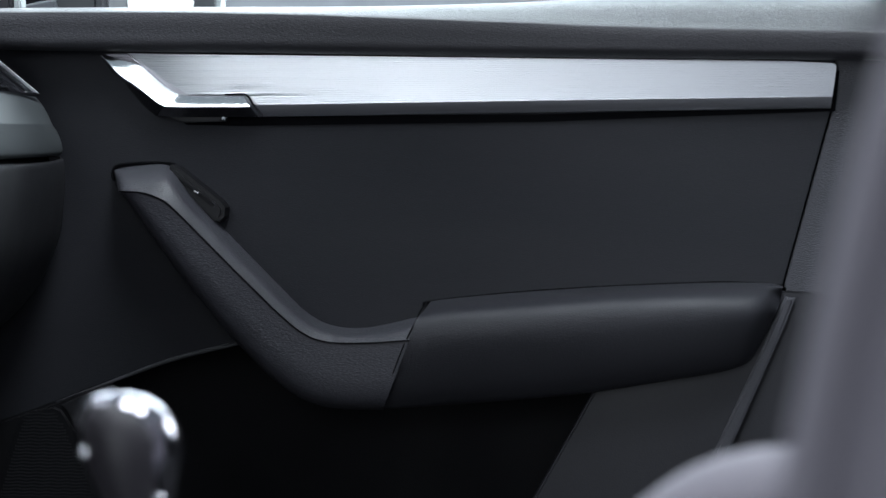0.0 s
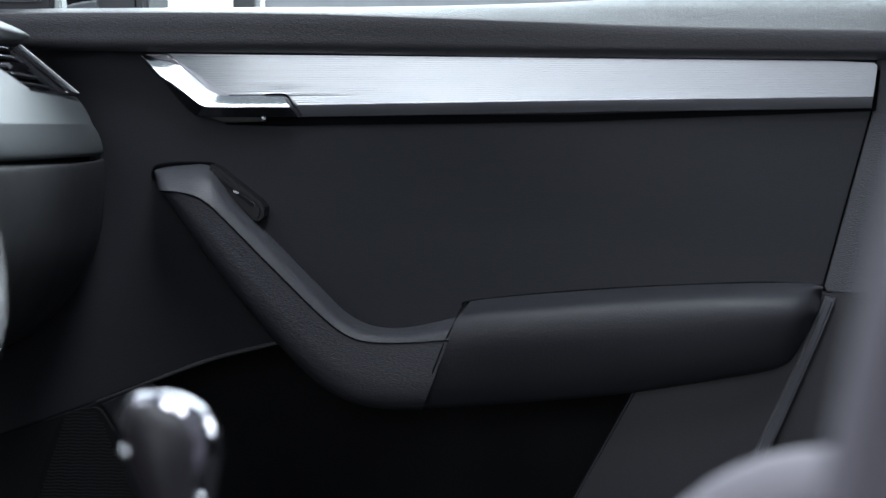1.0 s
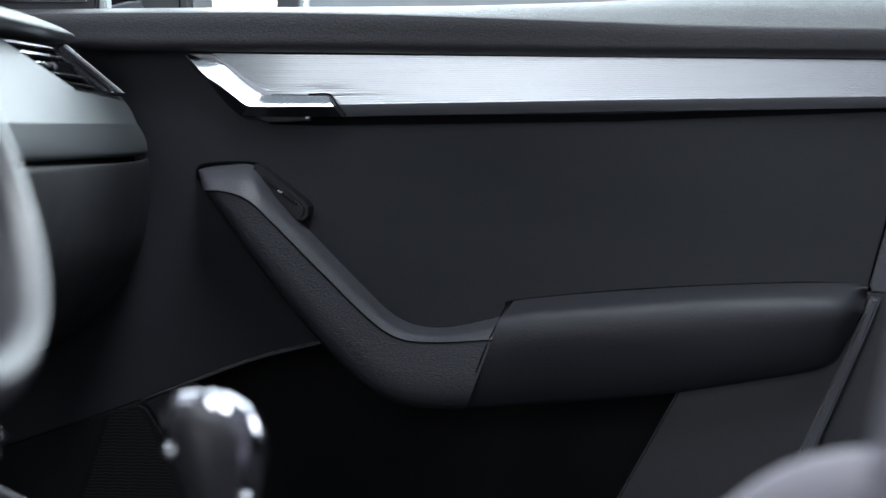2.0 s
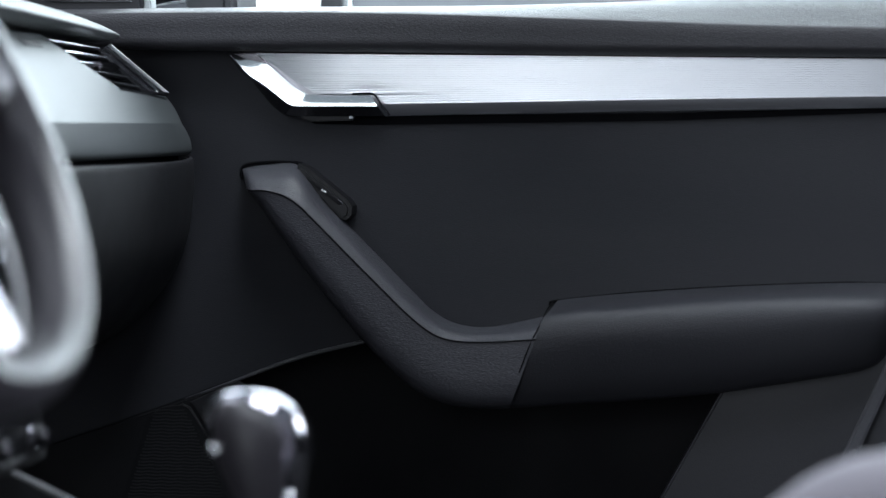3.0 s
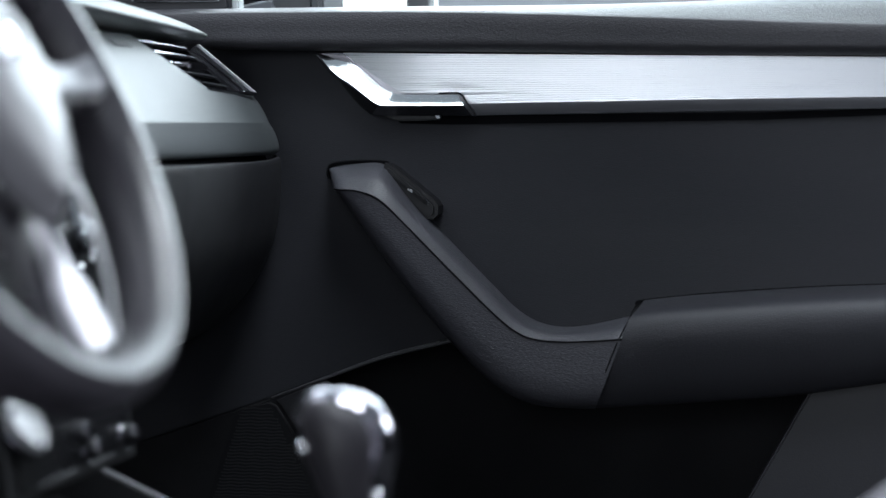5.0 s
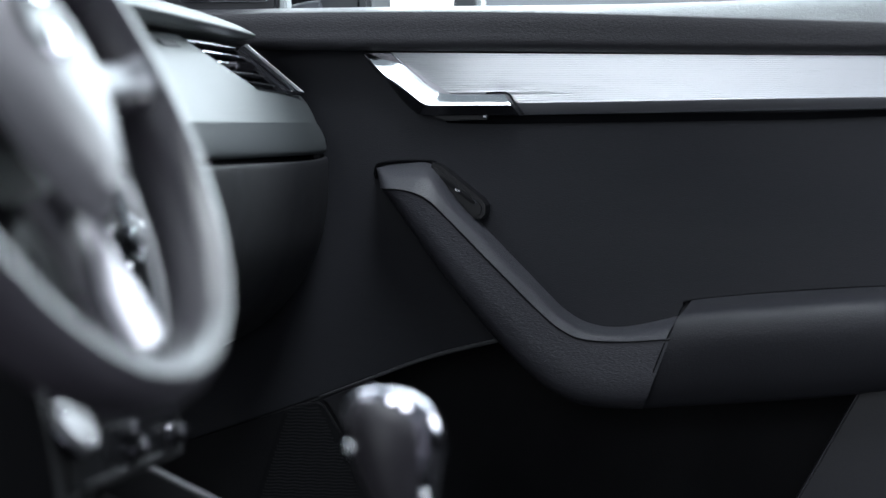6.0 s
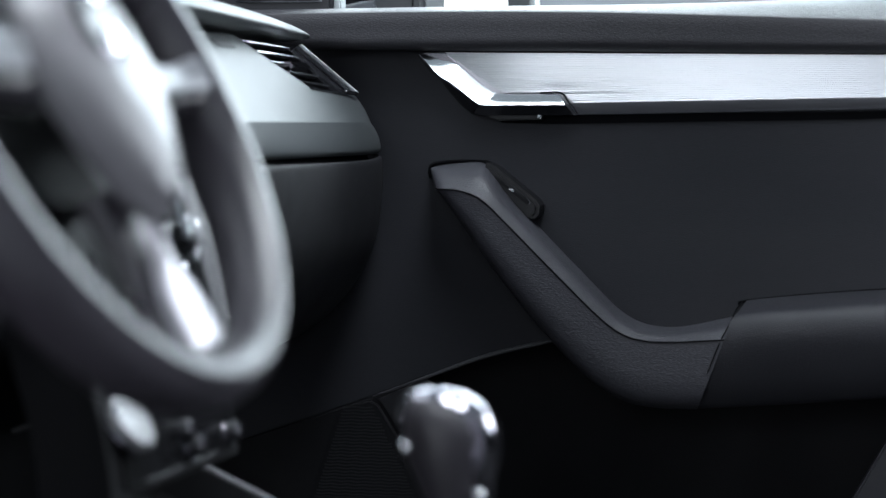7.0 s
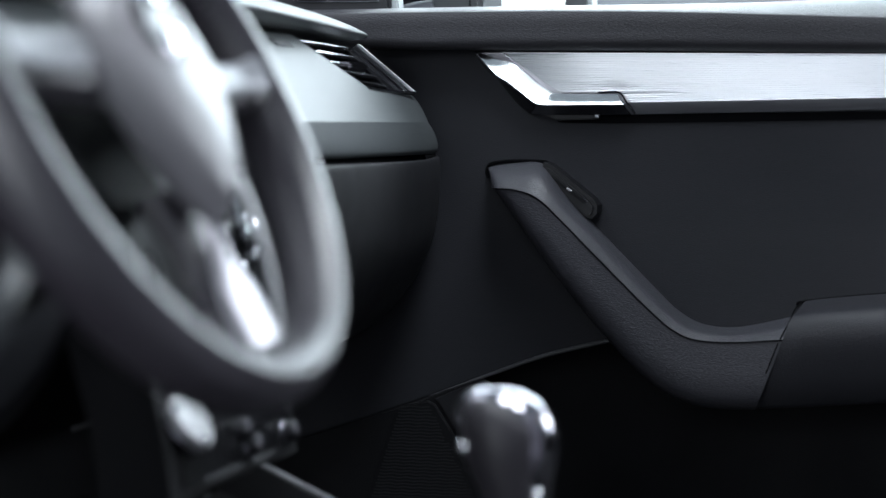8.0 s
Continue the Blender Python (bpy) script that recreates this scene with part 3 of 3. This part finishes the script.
def pad(secs, taper=0.0):
    """Stacked rounded outlines: (half width, half height, centre y, z, squareness), narrower below by taper."""
    out = []
    for w, h, cy, z, p in secs:
        ring = []
        for k in range(36):
            a = 2 * math.pi * k / 36
            c, s = math.cos(a), math.sin(a)
            ring.append(Vector((w * (1 + taper * min(s, 0)) * math.copysign(abs(c) ** p, c), cy + h * math.copysign(abs(s) ** p, s), z)))
        out.append(ring)
    return rings(out, True, True)


part("hub", moved(pad([(0.056, 0.076, 0.007, -0.005, 0.9), (0.065, 0.087, 0.006, -0.001, 0.9), (0.066, 0.088, 0.006, 0.006, 0.9), (0.061, 0.082, 0.006, 0.0135, 0.92), (0.053, 0.072, 0.001, 0.0210, 0.95), (0.039, 0.053, -0.003, 0.0258, 1.0), (0.019, 0.026, -0.005, 0.0288, 1.0)], 0.40), WM @ Matrix.Translation((0.006, 0, 0))), AIRBAG, wheel, "padded airbag cover")
EMB = WM @ Matrix.Translation((-0.004, 0.030, 0))
emblem = part("emblem", moved(pad([(0.023, 0.024, 0, 0.022, 1), (0.023, 0.024, 0, 0.0285, 1), (0.020, 0.021, 0, 0.0300, 1)]), EMB), EMBLEM, wheel, "plain dark round emblem disc")
part("emblem_ring", moved(rings([[Vector(((0.0225 + 0.0016 * math.cos(b)) * math.cos(a), (0.0225 + 0.0016 * math.cos(b)) * math.sin(a), 0.0292 + 0.0016 * math.sin(b))) for b in (2 * math.pi * k / 8 for k in range(8))] for a in (2 * math.pi * k / 32 for k in range(33))], True), EMB), DARKCHROME, emblem, "smoked chrome ring")
# two chrome domes, put where the emblem shows highlights
for cy, w, h in ((-0.011, 0.0075, 0.009), (0.014, 0.004, 0.004)):
    part("emblem_glint", moved(pad([(w, h, cy, 0.029, 1), (w * 0.95, h * 0.95, cy, 0.0315, 1), (w * 0.6, h * 0.6, cy, 0.0330, 1)]), EMB), CHROME, emblem, "chrome dome standing in for a highlight")
part("hub_dimple", moved(pad([(0.004, 0.004, -0.027, 0.0205, 1), (0.004, 0.004, -0.027, 0.0262, 1), (0.003, 0.003, -0.027, 0.0266, 1)]), WM @ Matrix.Translation((0.006, 0, 0))), WHEEL, wheel)
for sgn, lift in ((-1, 0.016), (1, 0.004)):
    SM = WM @ Matrix.Translation((0, lift, 0))
    st = []
    for x, y, hh, z, t in ((0.05, 0.002, 0.022, -0.010, 0.014), (0.10, 0.003, 0.016, -0.012, 0.011), (0.14, 0.004, 0.014, -0.009, 0.009), (0.175, 0.006, 0.017, 0.0, 0.009)):
        st.append([(sgn * x, y + hh, z), (sgn * x, y + hh * 0.6, z + t), (sgn * x, y - hh * 0.6, z + t), (sgn * x, y - hh, z), (sgn * x, y - hh * 0.6, z - t), (sgn * x, y + hh * 0.6, z - t)])
    spoke = part("spoke", moved(smooth_loft(st, 4, 3, closed=True, caps=True), SM), WHEEL, wheel)
    part("spoke_trim", moved(smooth_loft([[(sgn * x, y - h, z - 0.004), (sgn * x, y - h * 0.8, z - 0.001), (sgn * x, y, z + 0.0005), (sgn * x, y + h * 0.8, z), (sgn * x, y + h, z - 0.003)] for x, y, h, z in ((0.070, 0.006, 0.012, 0.008), (0.100, 0.006, 0.0105, 0.0045), (0.135, 0.007, 0.0095, 0.004), (0.164, 0.009, 0.012, 0.011))], 4, 3, thick=0.0015), SM), SPOKE, spoke, "satin painted trim")
st = []
for y, w, z, t in ((-0.055, 0.028, 0.000, 0.012), (-0.09, 0.022, 0.0, 0.009), (-0.13, 0.024, -0.001, 0.008), (-0.172, 0.034, 0, 0.010)):
    st.append([(w, y, z), (w * 0.6, y, z + t), (-w * 0.6, y, z + t), (-w, y, z), (-w * 0.6, y, z - t), (w * 0.6, y, z - t)])
LM = WM @ Matrix.Translation((0.008, 0, -0.020))
low = part("spoke", moved(smooth_loft(st, 4, 3, closed=True, caps=True), LM), WHEEL, wheel, "black lower spoke")
st = []
for y, w, z, c in ((-0.078, 0.003, 0.0185, -0.003), (-0.092, 0.006, 0.0175, 0.0), (-0.106, 0.012, 0.0160, 0.002), (-0.120, 0.022, 0.0150, 0.006), (-0.137, 0.025, 0.0145, 0.009), (-0.149, 0.025, 0.0145, 0.009), (-0.155, 0.020, 0.0145, 0.009)):
    st.append([(c + w, y, z - 0.005), (c + w * 0.8, y, z), (c, y, z + 0.003), (c - w * 0.8, y, z), (c - w, y, z - 0.005)])
part("spoke_trim", moved(smooth_loft(st, 4, 3, thick=0.002), LM), TRIMPAINT, low, "satin silver trim")
part("spoke_edge", moved(tube([(0.079, -0.024, -0.003), (0.078, -0.060, -0.003), (0.074, -0.092, -0.004), (0.064, -0.122, -0.006), (0.055, -0.150, -0.012)], [0.0036, 0.0031, 0.0023, 0.0015, 0.001], 8), WM), BRIGHT, low, "silver painted outer spoke edge")

# ================= steering column =================
col = thing("steering_column", (-0.60, 1.12, 0.74), "black plastic steering column shroud with two control stalks", "steering column")
st = []
for z, w, h, cy in ((-0.035, 0.048, 0.048, -0.004), (-0.08, 0.055, 0.056, -0.010), (-0.16, 0.060, 0.062, -0.015), (-0.25, 0.062, 0.066, -0.02)):
    st.append([(w * math.copysign(abs(math.cos(a)) ** 0.6, math.cos(a)), cy + h * math.copysign(abs(math.sin(a)) ** 0.6, math.sin(a)), z) for a in (2 * math.pi * k / 16 for k in range(16))])
part("shroud", moved(smooth_loft(st, 3, 1, closed=True, caps=True), WM), DIM, col)
part("stalk", tube([(-0.57, 1.08, 0.744), (-0.53, 1.01, 0.733), (-0.512, 0.972, 0.722), (-0.520, 0.945, 0.690), (-0.53, 0.935, 0.670)], [0.006, 0.006, 0.009, 0.010, 0.006], 12), GREY, col)
for sgn in (-1, 1):
    part("stalk", moved(tube([(sgn * 0.05, 0.0, -0.06), (sgn * 0.12, 0.005, -0.05), (sgn * 0.19, 0.012, -0.045), (sgn * 0.215, 0.014, -0.045)], [0.009, 0.008, 0.011, 0.008], 10), WM), SHADEBLACK, col)

# ================= gear lever and console =================
console = thing("centre_console", (-0.35, 1.49, 0.28), "black centre console between the seats with a bright edge line", "console")
part("console_body", smooth_loft([[(x, 1.36, 0.28), (x, 1.358, z - 0.05), (x, 1.362, z - 0.033), (x, 1.370, z - 0.034), (x, 1.376, z - 0.07), (x, 1.62, z - 0.07), (x, 1.630, z - 0.038), (x, 1.640, z - 0.036), (x, 1.650, z - 0.05), (x, 1.65, 0.28)] for x, z in ((-0.66, 0.573), (-0.62, 0.557), (-0.57, 0.534), (-0.50, 0.503), (-0.40, 0.475), (-0.3, 0.46), (-0.1, 0.45), (0.5, 0.45))], 4, 1, thick=0.003), SHADEBLACK, console)
part("console_trim", tube([(-0.640, 1.637, 0.5275), (-0.623, 1.637, 0.5205), (-0.572, 1.637, 0.4985), (-0.50, 1.637, 0.4675), (-0.40, 1.637, 0.4395)], 0.0016, 8), SPOKE, console, "satin metal edge line")

lever = thing("gear_lever", (-0.37, 1.42, 0.50), "gear lever with chrome topped black knob", "gear lever")


def ovals(secs):
    """Stacked ovals along a leaning stem: (x, z, half length, half width)."""
    out = []
    for x, z, a, b in secs:
        out.append([Vector((x + a * math.cos(t), 1.42 + b * math.sin(t), z)) for t in (2 * math.pi * k / 28 for k in range(28))])
    return rings(out, True, True)


KNOB = [(-0.356, 0.515, 0.018, 0.015), (-0.3575, 0.535, 0.0215, 0.018), (-0.361, 0.56, 0.0285, 0.023), (-0.363, 0.578, 0.0345, 0.026), (-0.366, 0.593, 0.0355, 0.027), (-0.369, 0.604, 0.0335, 0.026), (-0.371, 0.6122, 0.0285, 0.022), (-0.373, 0.6182, 0.020, 0.015), (-0.374, 0.6208, 0.008, 0.006)]
knob = part("knob", ovals(KNOB), KNOBCHROME, lever, "polished chrome knob")
FACE = (0.90, 0.89, 0.88, 0.87, 0.86, 0.86, 0.82, 0.62)
part("knob_facing", ovals([(x - a * (1 - f) + (0.001 if z < 0.585 else 0.004), 0.515 + (z - 0.515) * 0.965, a * f, b + 0.007) for (x, z, a, b), f in zip(KNOB, FACE)]), KNOBSKIN, lever, "dark padded knob facing")
part("knob_clip", moved(lathe([(0.001, 0.0), (0.0034, 0.001), (0.0045, 0.004), (0.0034, 0.007), (0.001, 0.008)]), Matrix.Translation((-0.3405, 1.400, 0.5515)) @ pose(0, 0, 0, 90)), CHROME, knob, "chrome end of the knob surround")
part("knob_clip", moved(lathe([(0.001, 0.0), (0.004, 0.001), (0.0052, 0.004), (0.004, 0.007), (0.001, 0.008)]), Matrix.Translation((-0.391, 1.400, 0.5815)) @ pose(0, 0, 0, 90)), CHROME, knob, "chrome end of the knob surround")
part("stem", tube([(-0.350, 1.42, 0.44), (-0.350, 1.42, 0.48), (-0.352, 1.42, 0.52)], 0.012, 12), SATIN, lever)

# ================= driver's seat =================
seat = thing("driver_seat", (0.14, 1.026, 0.29), "grey cloth driver seat with raised side bolsters", "car seat")
BACK = []
for z, x, w in ((0.44, 0.014, 0.215), (0.54, 0.026, 0.221), (0.634, 0.0385, 0.225), (0.693, 0.0485, 0.225), (0.770, 0.0655, 0.225), (0.842, 0.0845, 0.222), (0.907, 0.102, 0.216), (0.97, 0.128, 0.200), (1.04, 0.165, 0.165)):
    ring = []
    for fy, fx in ((-1, 0.117), (-1.03, 0.070), (-1.05, 0.040), (-0.955, 0.026), (-0.985, 0.012), (-0.93, 0.0), (-0.84, 0.008), (-0.66, 0.045), (0, 0.0675), (0.62, 0.056), (0.76, 0.022), (0.86, 0.004), (0.94, 0.0), (1.0, 0.010), (1.03, 0.054), (1, 0.117), (0, 0.135)):
        ring.append((x + fx + 0.024 * (fy + 0.93), 1.026 + fy * w, z))
    BACK.append(ring)
part("backrest", smooth_loft(BACK, 4, 4, closed=True, caps=True), SEAT, seat, "grey cloth backrest")
for sgn in (-1, 1):
    part("bolster", tube([(-0.306, 1.026 + sgn * 0.1935, 0.476), (-0.18, 1.026 + sgn * 0.1935, 0.4985), (-0.0567, 1.026 + sgn * 0.1935, 0.504), (0.002, 1.026 + sgn * 0.1935, 0.5535), (0.0603, 1.026 + sgn * 0.1935, 0.582), (0.18, 1.026 + sgn * 0.1935, 0.586)], [0.018, 0.0216, 0.027, 0.036, 0.038, 0.027], 16), SEAT, seat)
part("cushion", box(-0.288, 0.18, 0.855, 1.197, 0.39, 0.503, 0.03, 4), SEAT, seat)
part("seat_base", box(-0.24, 0.16, 0.88, 1.17, 0.278, 0.40, 0.01, 2), SHADEBLACK, seat, "black plastic seat base")

# ================= car body round the cabin =================
def slab(name, x0, x1, y0, y1, z0, z1, mat, label=""):
    return tagged(part(name, box(x0, x1, y0, y1, z0, z1, 0.006), mat), label, "", "", "structure")


slab("floor", -1.1, 1.7, 0.45, 2.35, 0.24, 0.28, CARPET, "dark carpeted car floor")
# unseen roof in four pieces; the hole is there to let the overhead lamp in
bm = bmesh.new()
for x0, x1, y0, y1 in ((-0.25, -0.08, 0.62, 2.2), (0.85, 1.7, 0.62, 2.2), (-0.08, 0.85, 0.62, 0.82), (-0.08, 0.85, 2.0, 2.2)):
    b2 = box(x0, x1, y0, y1, 1.40, 1.44, 0.004)
    me2 = bpy.data.meshes.new("roof_piece")
    b2.to_mesh(me2)
    b2.free()
    bm.from_mesh(me2)
    bpy.data.meshes.remove(me2)
tagged(part("ceiling", bm, HEADLINER), "pale cloth headliner, open in the middle for the overhead lamp", "", "", "structure")
slab("wall_front", -1.15, -1.08, 0.45, 2.35, 0.24, 0.90, SHADEBLACK, "dark bulkhead below the windscreen")
# added near-black sheets close the gaps where the footwells lie in shade
slab("footwell_shade_driver", -0.84, -0.81, 0.45, 1.36, 0.26, 0.62, SHADEBLACK, "near-black sheet for the shade of the driver footwell")
slab("footwell_shade_passenger", -0.90, -0.87, 1.62, 2.34, 0.26, 0.62, SHADEBLACK, "near-black sheet for the shade of the passenger footwell")
slab("wall_rear", 1.66, 1.72, 0.45, 2.35, 0.24, 0.98, SHADEBLACK, "dark rear seat wall")
slab("pillar_passenger", 0.22, 0.36, 2.27, 2.36, 0.28, 1.42, HARD, "dark centre pillar")
slab("pillar_driver", 0.34, 0.50, 0.44, 0.50, 0.28, 1.42, HARD, "dark centre pillar")
slab("wall_passenger", 0.36, 1.70, 2.30, 2.36, 0.28, 0.93, HARD, "dark rear door trim")
for nm, a, b in (("pillar_front_driver", (-1.25, 0.58, 0.90), (-0.25, 0.66, 1.41)), ("pillar_front_passenger", (-1.25, 2.26, 0.90), (-0.25, 2.16, 1.41)), ("pillar_back_driver", (1.68, 0.58, 0.96), (1.45, 0.66, 1.41)), ("pillar_back_passenger", (1.68, 2.26, 0.96), (1.45, 2.16, 1.41))):
    tagged(part(nm, tube([a, ((a[0] + b[0]) / 2, (a[1] + b[1]) / 2, (a[2] + b[2]) / 2 + 0.02), b], [0.035, 0.03, 0.03], 10), HARD), "slanting roof pillar", "pillar", "", "structure")
slab("door_outer_skin", -1.0, 0.30, 2.335, 2.36, 0.24, 0.90, PAINT, "grey painted outer door skin")

# ================= outside =================
tagged(part("ground", box(-30, 30, -30, 30, -0.06, 0.0, 0), CONCRETE), "grey studio floor", "floor", "", "structure")
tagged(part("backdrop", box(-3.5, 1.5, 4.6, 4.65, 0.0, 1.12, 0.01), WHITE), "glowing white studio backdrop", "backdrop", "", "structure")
tagged(part("partition", box(-0.609, 2.5, 2.9, 2.93, 0.0, 1.05, 0.004), WALLGREY), "low grey studio partition", "partition", "", "structure")
tagged(part("post", box(-0.652, -0.618, 2.895, 2.93, 0.0, 1.05, 0.002), GREY), "dark post at the partition's end", "post", "", "structure")
tagged(part("trim", box(-0.617, -0.610, 2.893, 2.9, 0.0, 1.05, 0.001), PALE), "bright joint strip on the partition", "trim", "", "structure")
mirror = thing("door_mirror", (-0.70, 2.45, 0.93), "dark grey outside door mirror beyond the window", "mirror")
housing = part("housing", plate([(-0.700, 0.90), (-0.651, 0.90), (-0.6535, 0.98), (-0.662, 1.05), (-0.70, 1.07), (-0.75, 1.05), (-0.742, 0.99), (-0.722, 0.955)], 2.45, 2.55, 0.006), GREY, mirror)
part("housing_seam", plate([(-0.6660, 0.90), (-0.6646, 0.90), (-0.6675, 0.99), (-0.6690, 0.99)], 2.4485, 2.452, 0), GAP, housing)
foot = part("foot", plate([(-0.765, 0.90), (-0.706, 0.90), (-0.7135, 0.9512), (-0.731, 0.9495), (-0.757, 0.9440)], 2.448, 2.50, 0.002), PAINT, mirror, "grey painted mirror foot")
part("foot_edge", tube([(-0.757, 2.447, 0.9440), (-0.731, 2.447, 0.9495), (-0.7135, 2.447, 0.9512)], 0.0008, 6), PALE, foot)
part("arm", box(-0.765, -0.705, 2.35, 2.46, 0.86, 0.922, 0.006), GREY, mirror)
part("shell", plate([(-0.80, 0.92), (-0.728, 0.92), (-0.74, 1.0), (-0.80, 1.06)], 2.51, 2.56, 0.006), GLOSS, mirror)
sail = part("sail_panel", plate([(-1.02, 0.925), (-0.7185, 0.925), (-0.7195, 0.955), (-0.80, 1.06), (-1.02, 1.12)], 2.295, 2.315, 0.004), HARD, pdoor, "dark triangular mirror corner panel")
tweeter = part("tweeter_grille", plate([(-0.828, 0.9435), (-0.736, 0.9425), (-0.731, 0.947), (-0.738, 0.985), (-0.80, 1.02), (-0.833, 0.99), (-0.833, 0.949)], 2.2925, 2.296, 0.001), SHADEBLACK, sail, "small tweeter grille")
part("tweeter_frame", tube([(-0.833, 2.2925, 0.985), (-0.833, 2.2925, 0.949), (-0.828, 2.2925, 0.9435), (-0.784, 2.2925, 0.9430), (-0.737, 2.2925, 0.9425), (-0.7315, 2.2925, 0.947), (-0.738, 2.2925, 0.983)], 0.0009, 6, 4), SATIN, tweeter)
part("window_seal", plate([(-0.7178, 0.92), (-0.7085, 0.92), (-0.7107, 0.95), (-0.735, 1.03), (-0.775, 1.10), (-0.79, 1.10), (-0.746, 1.03), (-0.7183, 0.95)], 2.298, 2.318, 0.002), PALE, pdoor, "pale window guide rail")
